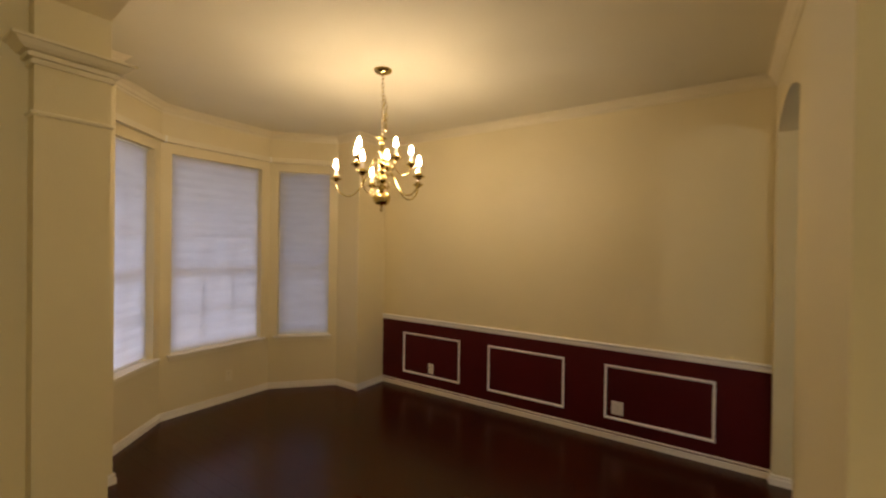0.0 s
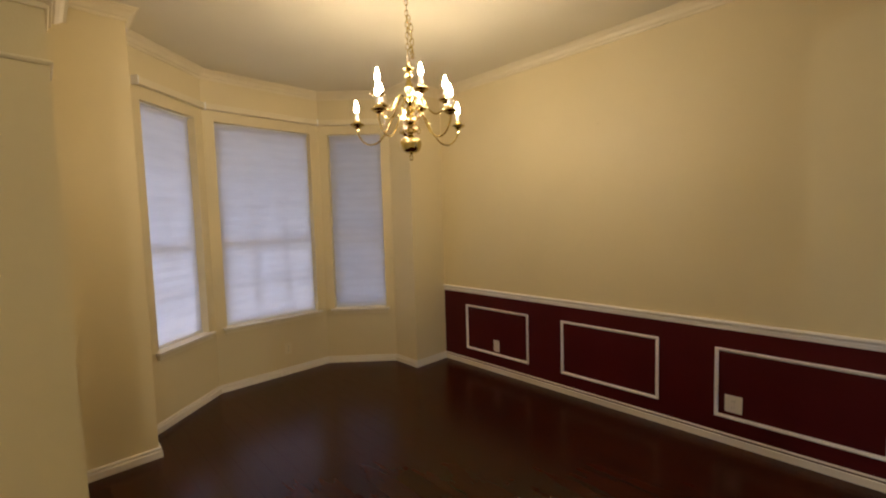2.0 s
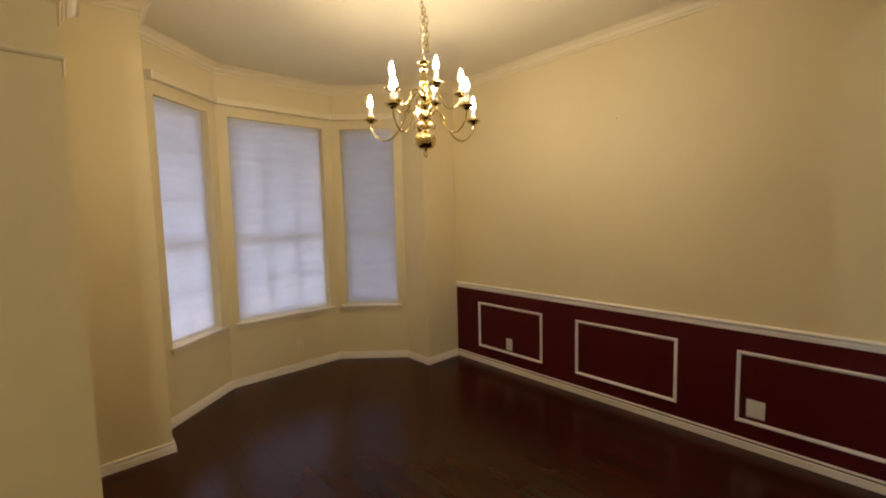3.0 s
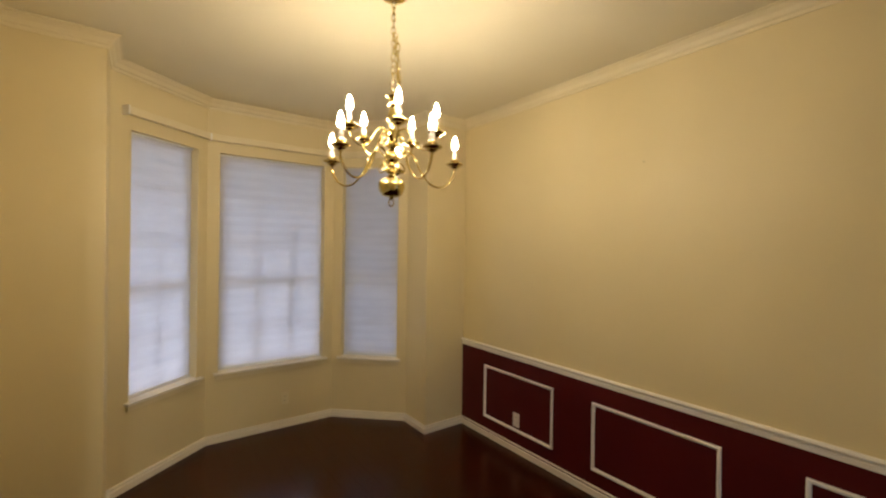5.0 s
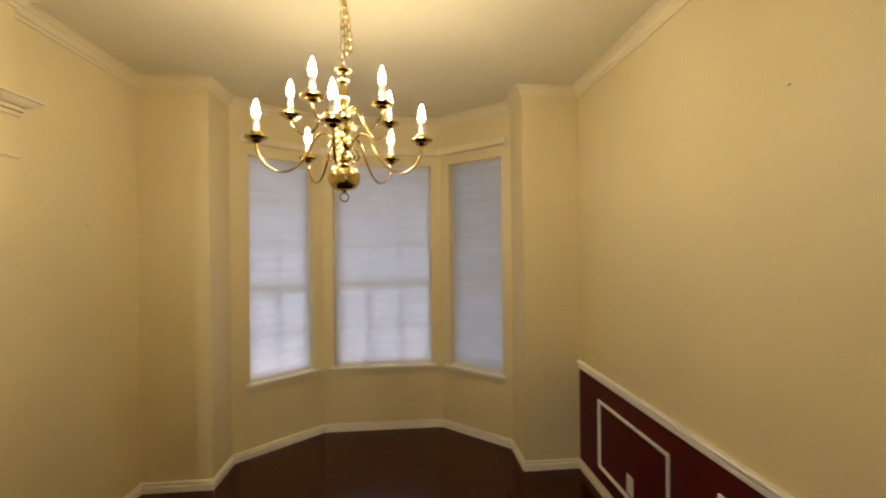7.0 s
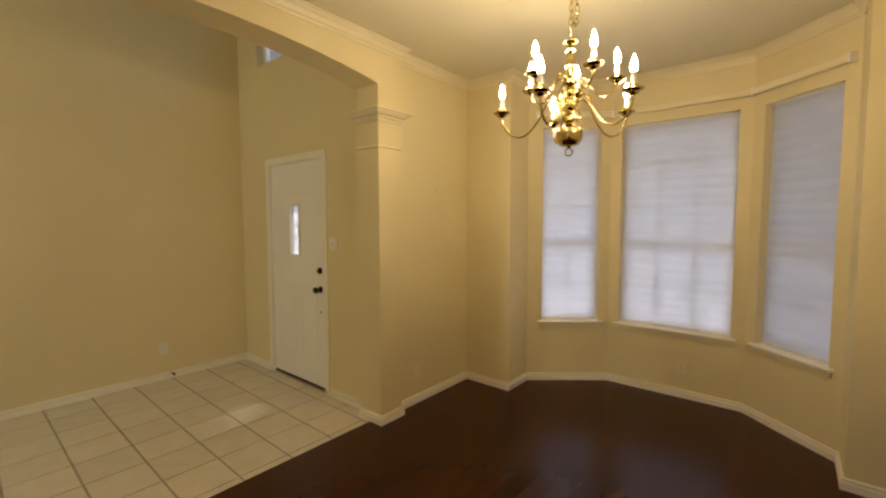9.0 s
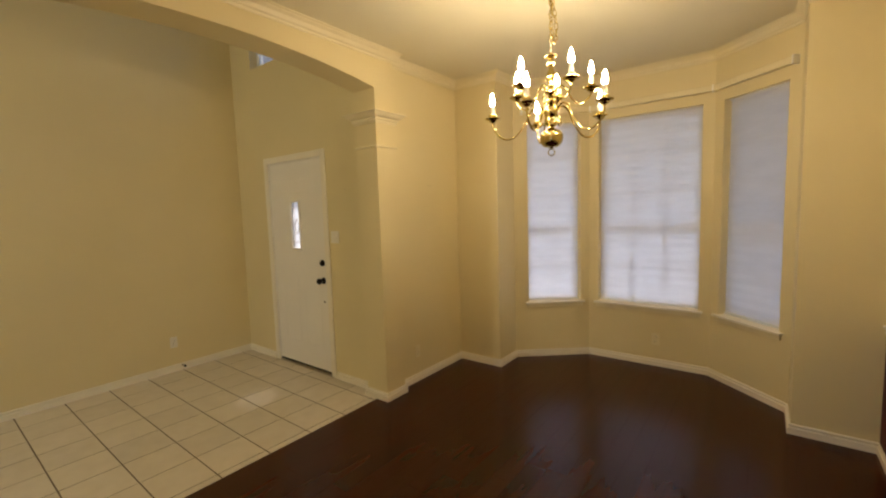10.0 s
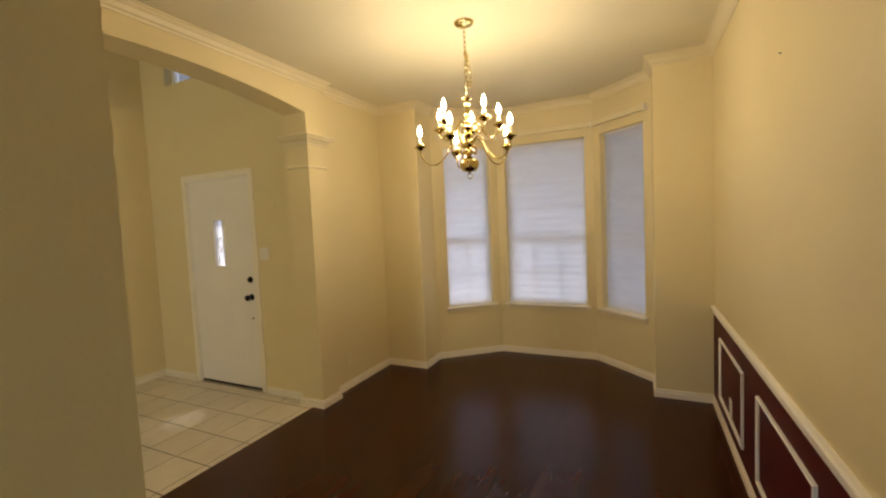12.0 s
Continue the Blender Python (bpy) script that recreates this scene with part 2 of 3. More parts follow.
side_win, mid_win = 0.555, 0.90
windows = {3: ((DIAG - side_win) / 2, (DIAG + side_win) / 2), 4: ((BAY_B - BAY_A - mid_win) / 2, (BAY_B - BAY_A + mid_win) / 2), 5: ((DIAG - side_win) / 2, (DIAG + side_win) / 2)}
WALL_T = 0.16
run_names = ["wall_north", "wall_west_1", "wall_bay_1", "wall_bay_2", "wall_bay_3", "wall_bay_4", "wall_bay_5", "wall_west_2", "wall_south"]
for i, name in enumerate(run_names):
    holes = [(*windows[i], WIN_Z0, WIN_Z1)] if i in windows else []
    structure(part(name, wall_run(room, i, 0, CEILING + 0.1, WALL_T, holes), WALL), "cream painted plaster wall of the dining room", "wall")


def arch_curve(x0, x1, spring, top, steps=28):
    """A flat arch between two jambs, with small rounded haunches."""
    mid, half = (x0 + x1) / 2, (x1 - x0) / 2
    rise = top - spring
    radius = (half * half + rise * rise) / (2 * rise)
    out = []
    for i in range(steps + 1):
        x = x0 + (x1 - x0) * i / steps
        out.append((x, top - radius + math.sqrt(radius * radius - (x - mid) ** 2)))
    return out


def quads_wall(outline_curve, x0, x1, j0, j1, top, to3d, lift):
    """The same wall, in sound pieces: two piers and a header of slices."""
    bm = bmesh.new()
    add_prism(bm, [to3d(x0, 0), to3d(j0, 0), to3d(j0, top), to3d(x0, top)], lift)
    add_prism(bm, [to3d(j1, 0), to3d(x1, 0), to3d(x1, top), to3d(j1, top)], lift)
    add_prism(bm, [to3d(x, z) for x, z in outline_curve] + [to3d(j1, top), to3d(j0, top)], lift)
    return bm


south_curve = arch_curve(PIL_E, ARCH_E, ARCH_SPRING, ARCH_TOP)
structure(part("wall_arch_1", quads_wall(south_curve, PIL_W, EAST + 0.12, PIL_E, ARCH_E, CEILING + 0.1, lambda x, z: (x, PIL_S, z), (0, PIL_N - PIL_S, 0)), WALL), "cream wall with a wide arched opening between dining room and foyer", "archway")
east_curve = arch_curve(SIDE_S, SIDE_N, 2.44, 2.56)
structure(part("wall_arch_2", quads_wall(east_curve, PIL_N + 0.002, HALL_N, SIDE_S, SIDE_N, CEILING + 0.1, lambda y, z: (EAST, y, z), (0.12, 0, 0)), WALL), "cream wall with a narrow arched doorway beside the burgundy wainscot", "archway")

# foyer and hall shell
DOOR_S, DOOR_N, DOOR_TOP = -1.091, -0.160, 2.130
HIGH_S, HIGH_N, HIGH_Z0, HIGH_Z1 = -1.30, 0.05, 3.14, 4.7
FT = 0.15
bm = bmesh.new()
ys = [FOYER_S - FT, HIGH_S, DOOR_S, DOOR_N, HIGH_N, PIL_S]
for y0, y1 in zip(ys, ys[1:]):
    spans = [(0, FOYER_TOP)]
    if y0 >= DOOR_S - 1e-6 and y1 <= DOOR_N + 1e-6:
        spans = [(DOOR_TOP, HIGH_Z0), (HIGH_Z1, FOYER_TOP)]
    elif y0 >= HIGH_S - 1e-6 and y1 <= HIGH_N + 1e-6:
        spans = [(0, HIGH_Z0), (HIGH_Z1, FOYER_TOP)]
    for z0, z1 in spans:
        add_box(bm, (FOYER_W - FT, y0, z0), (FOYER_W, y1, z1))
bmesh.ops.remove_doubles(bm, verts=bm.verts, dist=1e-5)
structure(part("wall_foyer_west", bm, WALL), "tall cream painted wall around the front door", "wall")
structure(part("wall_foyer_south", box((FOYER_W, FOYER_S - FT, 0), (HALL_E + FT, FOYER_S, FOYER_TOP)), WALL), "tall bare cream painted wall of the foyer", "wall")
HALL_S0, HALL_S1, HALL_Z0, HALL_Z1 = 1.0, 4.45, 0.2, 2.4
bm = bmesh.new()
for y0, y1, z0, z1 in ((FOYER_S, HALL_S0, 0, FOYER_TOP), (HALL_S1, HALL_N + FT, 0, FOYER_TOP), (HALL_S0, HALL_S1, 0, HALL_Z0), (HALL_S0, HALL_S1, HALL_Z1, FOYER_TOP)):
    add_box(bm, (HALL_E, y0, z0), (HALL_E + FT, y1, z1))
structure(part("wall_hall_east", bm, WALL), "plain cream painted wall closing the hall", "wall")
structure(part("wall_hall_north", box((EAST, HALL_N, 0), (HALL_E, HALL_N + FT, CEILING + 0.1)), WALL), "plain cream painted wall at the end of the hall", "wall")
structure(part("wall_foyer_upper", box((FOYER_W - FT, PIL_S + 0.002, CEILING + 0.1), (HALL_E, PIL_S + 0.14, FOYER_TOP)), WALL), "upper cream wall of the two-storey foyer", "wall")
structure(part("ceiling_foyer", box((FOYER_W - FT, FOYER_S - FT, FOYER_TOP), (HALL_E + FT, PIL_S + 0.14, FOYER_TOP + 0.1)), CEIL), "high off-white ceiling of the foyer", "ceiling")
structure(part("ceiling_hall", box((EAST + 0.12, PIL_S, CEILING), (HALL_E, HALL_N, CEILING + 0.098)), CEIL), "plain off-white ceiling of the hall", "ceiling")
bm = bmesh.new()
add_prism(bm, [(x, y, CEILING) for x, y in (*room, (PIL_W, PIL_N), (EAST, PIL_N))], (0, 0, 0.09))
structure(part("ceiling_dining", bm, CEIL), "smooth off-white painted ceiling of the dining room", "ceiling")
# overhangs out of view, added to keep sun off the bay and high window
bm = bmesh.new()
outer = mitres(room)
for i in range(1, 9):
    a0, a1 = (Vector(room[k]) - outer[k] * WALL_T for k in (i, i + 1))
    b0, b1 = (Vector(room[k]) - outer[k] * (WALL_T + 1.05) for k in (i, i + 1))
    if i in (3, 4, 5):
        add_prism(bm, [(*a0, 2.62), (*a1, 2.62), (*b1, 2.62), (*b0, 2.62)], (0, 0, 0.3))
add_box(bm, (FOYER_W - FT - 1.0, FOYER_S - FT, 4.78), (FOYER_W - FT - 0.002, PIL_S + 0.14, 4.95))
structure(part("shading_eave", bm, CONCRETE), "unseen roof overhang added to shade the bay and high windows", "roof eave")
structure(part("roof_slab", box((-4.35, 0.45, CEILING + 0.1), (EAST + 0.12, NORTH + WALL_T, CEILING + 0.2)), CEIL), "flat slab above the dining room ceiling", "roof")

# ---------------------------------------------------------------- mouldings
BASE_PROFILE = [(0.0, 0.0), (0.018, 0.0), (0.018, 0.041), (0.014, 0.044), (0.002, 0.046), (0.002, 0.056), (0.014, 0.057), (0.014, 0.064), (0.008, 0.069), (0.0, 0.070)]
CROWN_PROFILE = [(0.0, -0.075), (0.008, -0.075), (0.012, -0.06), (0.022, -0.052), (0.034, -0.03), (0.05, -0.016), (0.056, -0.008), (0.066, -0.006), (0.066, 0.0), (0.0, 0.0)]
RAIL_PROFILE = [(0.0, 0.0), (0.012, 0.0), (0.014, 0.004), (0.014, 0.024), (0.009, 0.028), (0.009, 0.034), (0.022, 0.038), (0.027, 0.044), (0.027, 0.050), (0.020, 0.056), (0.0, 0.058)]
base_line = [(EAST, NORTH), *room[1:], (PIL_W, PIL_N), (PIL_E, PIL_N), (PIL_E, PIL_S), (FOYER_W, PIL_S), (FOYER_W, DOOR_N + 0.065)]
structure(part("baseboard_1", moulding(base_line, BASE_PROFILE, 0.0), SKIRT), "cream painted baseboard with a grooved top", "baseboard")
structure(part("baseboard_2", moulding([(FOYER_W, DOOR_S - 0.065), (FOYER_W, FOYER_S), (HALL_E, FOYER_S), (HALL_E, HALL_N), (EAST + 0.12, HALL_N), (EAST + 0.12, SIDE_N), (EAST, SIDE_N), (EAST, NORTH - 0.026)], BASE_PROFILE, 0.0), SKIRT), "white painted baseboard along the foyer and hall", "baseboard")
structure(part("baseboard_3", moulding([(EAST + 0.12, PIL_S), (ARCH_E, PIL_S), (ARCH_E, PIL_N), (EAST, PIL_N), (EAST, SIDE_S), (EAST + 0.12, SIDE_S), (EAST + 0.12, PIL_S)], BASE_PROFILE[:], 0.0), SKIRT), "cream painted baseboard around the east wall", "baseboard")
crown_line = [*room, (PIL_W, PIL_N), (EAST, PIL_N)]
structure(part("crown_trim", moulding(crown_line, CROWN_PROFILE, CEILING, closed=True), CROWN), "cream painted crown moulding under the ceiling", "crown moulding")

# pilaster capitals
CAP = [(0.0, -0.084), (0.010, -0.084), (0.014, -0.072), (0.005, -0.070), (0.005, -0.063), (0.022, -0.062), (0.025, -0.050), (0.015, -0.048), (0.015, -0.042), (0.034, -0.040), (0.048, -0.029), (0.062, -0.012), (0.073, -0.010), (0.073, 0.0), (0.0, 0.0)]
NECK = [(0.0, -0.014), (0.008, -0.012), (0.012, -0.004), (0.010, 0.002), (0.0, 0.006)]
for k, line in enumerate(([(PIL_W, SOUTH), (PIL_W, PIL_N), (PIL_E, PIL_N), (PIL_E, PIL_S), (FOYER_W, PIL_S)], [(EAST + 0.1, PIL_S), (ARCH_E, PIL_S), (ARCH_E, PIL_N), (EAST, PIL_N)])):
    cap = thing("pilaster_capital", (0, 0, 0), "cream painted moulded capital around the arch pilaster", "capital", kind="structure")
    part("cornice", moulding(line, CAP, 2.375), CROWN, cap)
    part("neck_band", moulding(line, NECK, 2.112), CROWN, cap)

# ---------------------------------------------------------------- wainscot
RAIL_Z = 0.753
wains = thing("wainscot", (0, 0, 0), "burgundy painted wainscot with three white picture-frame panels", "wainscot", kind="structure")
part("painted_field", box((WEST + 0.001, NORTH - 0.006, 0.0), (EAST - 0.001, NORTH + 0.001, RAIL_Z + 0.01)), RED, wains, "dark burgundy painted lower wall")
part("chair_rail", moulding([(EAST, NORTH), (WEST, NORTH)], RAIL_PROFILE, RAIL_Z), TRIM, wains, "white moulded chair rail")
FRAME_P = [(0.0, 0.0), (0.0, 0.012), (0.006, 0.016), (0.014, 0.013), (0.021, 0.008), (0.021, 0.0)]


def panel_frame(x0, x1, z0, z1):
    """A mitred picture-frame moulding on the north wall."""
    bm = bmesh.new()
    corners = [(x0, z0, 1, 1), (x1, z0, -1, 1), (x1, z1, -1, -1), (x0, z1, 1, -1)]
    rings = [[bm.verts.new((x + sx * w, NORTH - 0.006 - h, z + sz * w)) for w, h in FRAME_P] for x, z, sx, sz in corners]
    for i in range(4):
        a, b = rings[i], rings[(i + 1) % 4]
        for j in range(len(FRAME_P)):
            q = (j + 1) % len(FRAME_P)
            bm.faces.new((a[j], b[j], b[q], a[q]))
    return bm


for x0, x1 in ((-2.92, -2.157), (-1.826, -1.046), (-0.70, 0.10)):
    part("panel_frame", panel_frame(x0, x1, 0.171, 0.630), TRIM, wains, "white picture-frame moulding")


# ---------------------------------------------------------------- windows of the bay
def on_wall(i, s, out, z):
    """A place at s metres along wall i, out metres beyond its inner face."""
    a, b = Vector(room[i]), Vector(room[i + 1])
    way = (b - a).normalized()
    p = a + way * s + Vector((way.y, -way.x)) * out
    return Vector((p.x, p.y, z))


def wall_box(bm, i, s0, s1, o0, o1, z0, z1):
    loop = [on_wall(i, s0, o0, z0), on_wall(i, s1, o0, z0), on_wall(i, s1, o1, z0), on_wall(i, s0, o1, z0)]
    return add_prism(bm, loop, (0, 0, z1 - z0))


MEET = 1.36
for k, i in enumerate((5, 4, 3)):
    s0, s1 = windows[i]
    win = thing("window_%d" % (k + 1), (0, 0, 0), "white double-hung window behind a translucent fabric shade", "window", kind="structure")
    bm = bmesh.new()
    for a0, a1, z0, z1 in ((s0, s0 + 0.035, WIN_Z0, WIN_Z1), (s1 - 0.035, s1, WIN_Z0, WIN_Z1), (s0 + 0.035, s1 - 0.035, WIN_Z0, WIN_Z0 + 0.045), (s0 + 0.035, s1 - 0.035, WIN_Z1 - 0.045, WIN_Z1), (s0 + 0.035, s1 - 0.035, MEET - 0.018, MEET + 0.018)):
        wall_box(bm, i, a0, a1, 0.108, 0.158, z0, z1)
    frame_ob = part("window_frame", bm, VINYL, win)
    bm = bmesh.new()
    nv = 3 if i == 4 else 2
    for q in range(1, nv):
        sq = s0 + (s1 - s0) * q / nv
        wall_box(bm, i, sq - 0.010, sq + 0.010, 0.107, 0.122, WIN_Z0 + 0.045, MEET - 0.025)
        wall_box(bm, i, sq - 0.0085, sq + 0.0085, 0.116, 0.132, MEET + 0.025, WIN_Z1 - 0.045)
    for z in ((WIN_Z0 + MEET) / 2, MEET + (WIN_Z1 - MEET) / 3, MEET + 2 * (WIN_Z1 - MEET) / 3):
        wall_box(bm, i, s0 + 0.035, s1 - 0.035, 0.112, 0.126, z - 0.0065, z + 0.0065)
    part("muntin", bm, VINYL, win)
    bm = bmesh.new()
    wall_box(bm, i, s0 + 0.03, s1 - 0.03, 0.152, 0.155, WIN_Z0 + 0.04, WIN_Z1 - 0.04)
    pane = part("pane", bm, GLASS, win)
    pane.visible_shadow = False
    bm = bmesh.new()
    wall_box(bm, i, s0 - 0.035, s1 + 0.035, -0.042, -0.001, WIN_Z0 - 0.018, WIN_Z0)
    wall_box(bm, i, s0 + 0.001, s1 - 0.001, -0.001, 0.104, WIN_Z0 - 0.001, WIN_Z0 + 0.002)
    part("window_sill", bm, SKIRT, win, "cream painted window stool")
    bm = bmesh.new()
    wall_box(bm, i, s0 - 0.02, s1 + 0.02, -0.020, -0.001, WIN_Z0 - 0.058, WIN_Z0 - 0.018)
    part("apron", bm, CROWN, win)

    shade = thing("window_shade", (0, 0, 0), "translucent white fabric shade lowered over the window", "window shade", "shades in the bay")
    bm = bmesh.new()
    rows = 46
    front = []
    for r in range(rows + 1):
        z = WIN_Z0 + 0.022 + (WIN_Z1 - 0.013 - WIN_Z0 - 0.022) * r / rows
        o = 0.060 + (0.0022 if r % 2 else 0.0)
        front.append([bm.verts.new(on_wall(i, s, o, z)) for s in (s0 + 0.008, s1 - 0.008)])
    for a, b in zip(front, front[1:]):
        bm.faces.new((a[0], a[1], b[1], b[0]))
    part("shade_fabric", bm, SHADE, shade)
    bm = bmesh.new()
    wall_box(bm, i, s0 + 0.006, s1 - 0.006, 0.046, 0.076, WIN_Z1 - 0.014, WIN_Z1 - 0.001)
    part("head_rail", bm, VINYL, shade)
    bm = bmesh.new()
    wall_box(bm, i, s0 + 0.008, s1 - 0.008, 0.050, 0.074, WIN_Z0 + 0.004, WIN_Z0 + 0.022)
    part("bottom_rail", bm, VINYL, shade)

# cornice rod above the windows
TRACK_Z = 2.525
track = thing("curtain_track", (0, 0, 0), "cream boxed curtain track wrapped around the bay above the windows", "curtain track")
BOXP = [(0.010, 0.0), (0.050, 0.0), (0.052, 0.004), (0.052, 0.047), (0.048, 0.050), (0.010, 0.050)]
a_end, b_end = on_wall(3, 0.04, 0, 0), on_wall(5, DIAG - 0.04, 0, 0)
line = [(a_end.x, a_end.y), room[4], room[5], (b_end.x, b_end.y)]
part("fascia", moulding(line, BOXP, TRACK_Z), CROWN, track)
for i, s in ((3, 0.034), (5, DIAG - 0.034)):
    bm = bmesh.new()
    wall_box(bm, i, s - 0.006, s + 0.006, -0.056, -0.001, TRACK_Z - 0.006, TRACK_Z + 0.056)
    part("end_cap", bm, TRIM, track)

for i, s in ((4, 0.02), (4, BAY_B - BAY_A - 0.02)):
    bm = bmesh.new()
    wall_box(bm, i, s - 0.007, s + 0.007, -0.056, -0.010, TRACK_Z - 0.004, TRACK_Z + 0.054)
    part("joint_clip", bm, TRIM, track)


# ---------------------------------------------------------------- chandelier
def chandelier(x, y, z0, ceiling):
    """A two-tier brass chandelier; z0 is the middle of its lower ball."""
    th = thing("chandelier", (x, y, ceiling), "polished brass two-tier chandelier with ten lit candle bulbs", "chandelier")
    d = z0 - ceiling
    smooth(part("canopy", turned([(0.0, -0.034), (0.012, -0.034), (0.016, -0.028), (0.05, -0.020), (0.062, -0.010), (0.065, 0.0), (0.0, 0.0)], 32), BRASS, th, "brass ceiling canopy"))
    col = turned([(0.0, -0.062), (0.008, -0.060), (0.012, -0.052), (0.030, -0.050), (0.045, -0.044), (0.058, -0.026), (0.063, -0.004), (0.060, 0.018), (0.048, 0.034), (0.030, 0.042), (0.018, 0.050), (0.016, 0.058),
                  (0.030, 0.064), (0.034, 0.076), (0.030, 0.088), (0.018, 0.094), (0.016, 0.104), (0.026, 0.112), (0.036, 0.128), (0.038, 0.142), (0.028, 0.160), (0.018, 0.170), (0.024, 0.180), (0.030, 0.192),
                  (0.024, 0.206), (0.014, 0.216), (0.020, 0.226), (0.032, 0.236), (0.034, 0.248), (0.024, 0.262), (0.013, 0.272), (0.016, 0.290), (0.024, 0.312), (0.022, 0.336), (0.014, 0.356), (0.012, 0.372),
                  (0.022, 0.380), (0.024, 0.390), (0.014, 0.398), (0.012, 0.412), (0.030, 0.420), (0.034, 0.426), (0.014, 0.432), (0.008, 0.446), (0.0, 0.448)], 28)
    bmesh.ops.translate(col, verts=col.verts, vec=(0, 0, d))
    smooth(part("column", col, BRASS, th, "turned brass column with a ball at its foot"))
    ring = [(-0.006 * math.cos(a), 0.016 * math.cos(a), d - 0.078 + 0.017 * math.sin(a)) for a in (2 * math.pi * i / 24 for i in range(24))]
    smooth(part("finial_ring", tube(ring, 0.0032, 8, True), BRASS, th))
    top_ring = [(0.014 * math.cos(a), 0, d + 0.458 + 0.014 * math.sin(a)) for a in (2 * math.pi * i / 20 for i in range(20))]
    smooth(part("loop", tube(top_ring, 0.003, 8, True), BRASS, th))
    # chain, with its spare length looped beside it
    def links(points):
        for k, (p, q) in enumerate(zip(points, points[1:])):
            p, q = Vector(p), Vector(q)
            ahead = (q - p).normalized()
            side = ahead.orthogonal().normalized()
            if k % 2:
                side = ahead.cross(side)
            mid, half = (p + q) / 2, (q - p).length / 2 + 0.0045
            ring = [mid + side * 0.0095 * math.cos(a) + ahead * half * math.sin(a) for a in (2 * math.pi * i / 18 for i in range(18))]
            smooth(part("chain_link", tube(ring, 0.0023, 6, True), BRASS, th))

    top = d + 0.472
    count = int((-0.03 - top) / 0.03)
    links([(0, 0, top + (-0.03 - top) * i / count) for i in range(count + 1)])
    links([v for v in spline([(0.006, 0.004, top + 0.25), (0.020, 0.012, top + 0.20), (0.024, 0.014, top + 0.12), (0.020, 0.016, top + 0.05), (0.012, 0.026, top + 0.016), (0.002, 0.030, top + 0.05), (-0.008, 0.026, top + 0.12), (-0.008, 0.016, top + 0.19), (-0.004, 0.006, top + 0.245)], 2)])
    cord = spline([(0.004 * math.sin(3.1 * q), 0.005 * math.cos(2.3 * q), d + 0.44 + (-0.02 - d - 0.44) * q / 8) for q in range(9)], 3)
    smooth(part("cord", tube(cord, 0.0022, 6), SLEEVE, th, "thin cord woven through the chain"))

    cup_p = [(0.0, -0.020), (0.006, -0.019), (0.008, -0.014), (0.014, -0.012), (0.022, -0.008), (0.025, -0.002), (0.034, 0.001), (0.041, 0.005), (0.043, 0.010), (0.041, 0.012), (0.032, 0.009), (0.020, 0.009), (0.018, 0.013), (0.022, 0.018), (0.023, 0.024), (0.019, 0.030), (0.016, 0.033), (0.013, 0.033), (0.0, 0.030)]
    sleeve_p = [(0.0, 0.02), (0.0115, 0.02), (0.0115, 0.058), (0.010, 0.060), (0.0, 0.060)]
    base_p = [(0.0, 0.059), (0.0088, 0.059), (0.0092, 0.064), (0.0100, 0.074), (0.0106, 0.080), (0.0100, 0.082), (0.0, 0.082)]
    bulb_p = [(0.0, 0.081), (0.0098, 0.082), (0.0120, 0.088), (0.0135, 0.096), (0.0134, 0.103), (0.0122, 0.112), (0.0098, 0.123), (0.0070, 0.133), (0.0042, 0.142), (0.0020, 0.148), (0.0, 0.150)]
    cup_m, sleeve_m, base_m, bulb_m = turned(cup_p, 20), turned(sleeve_p, 14), turned(base_p, 14), turned(bulb_p, 12)
    made = {}
    for n, bm, m in (("drip_cup", cup_m, BRASS), ("candle_sleeve", sleeve_m, SLEEVE), ("bulb_base", base_m, SLEEVE), ("bulb", bulb_m, BULB)):
        ob = smooth(part(n, bm, m))
        made[n] = ob.data
        bpy.data.objects.remove(ob)

    def tier(count, turn, curve, tip_r, tip_z, thick, scroll):
        arm_mesh = None
        for i in range(count):
            ang = turn + 2 * math.pi * i / count
            if arm_mesh is None:
                bm = tube(spline([(r, 0, zz) for r, zz in curve], 8), thick, 10)
                tube(spline([(r, 0, zz) for r, zz in scroll], 6), thick * 0.6, 8, bm=bm)
                a = part("arm", bm, BRASS, th)
                smooth(a, 60)
                arm_mesh = a.data
            else:
                a = new("arm", arm_mesh)
                a.parent = th
            a.matrix_basis = Matrix.Translation((0, 0, d)) @ Matrix.Rotation(ang, 4, "Z")
            for n, lab in (("drip_cup", ""), ("candle_sleeve", "ivory candle sleeve"), ("bulb_base", "white flared bulb base"), ("bulb", "lit flame-shaped bulb")):
                o = new(n, made[n])
                o.parent = a
                o.matrix_basis = Matrix.Translation((tip_r, 0, tip_z))
                if lab:
                    o["label"] = lab

    tier(5, LOWER_TURN, [(0.024, 0.105), (0.045, 0.150), (0.075, 0.170), (0.108, 0.148), (0.140, 0.084), (0.190, 0.024), (0.240, 0.008), (0.285, 0.028), (0.314, 0.072), (0.320, 0.108)], 0.320, 0.120, 0.0050,
         [(0.030, 0.118), (0.052, 0.104), (0.064, 0.080), (0.052, 0.064), (0.042, 0.074), (0.050, 0.084)])
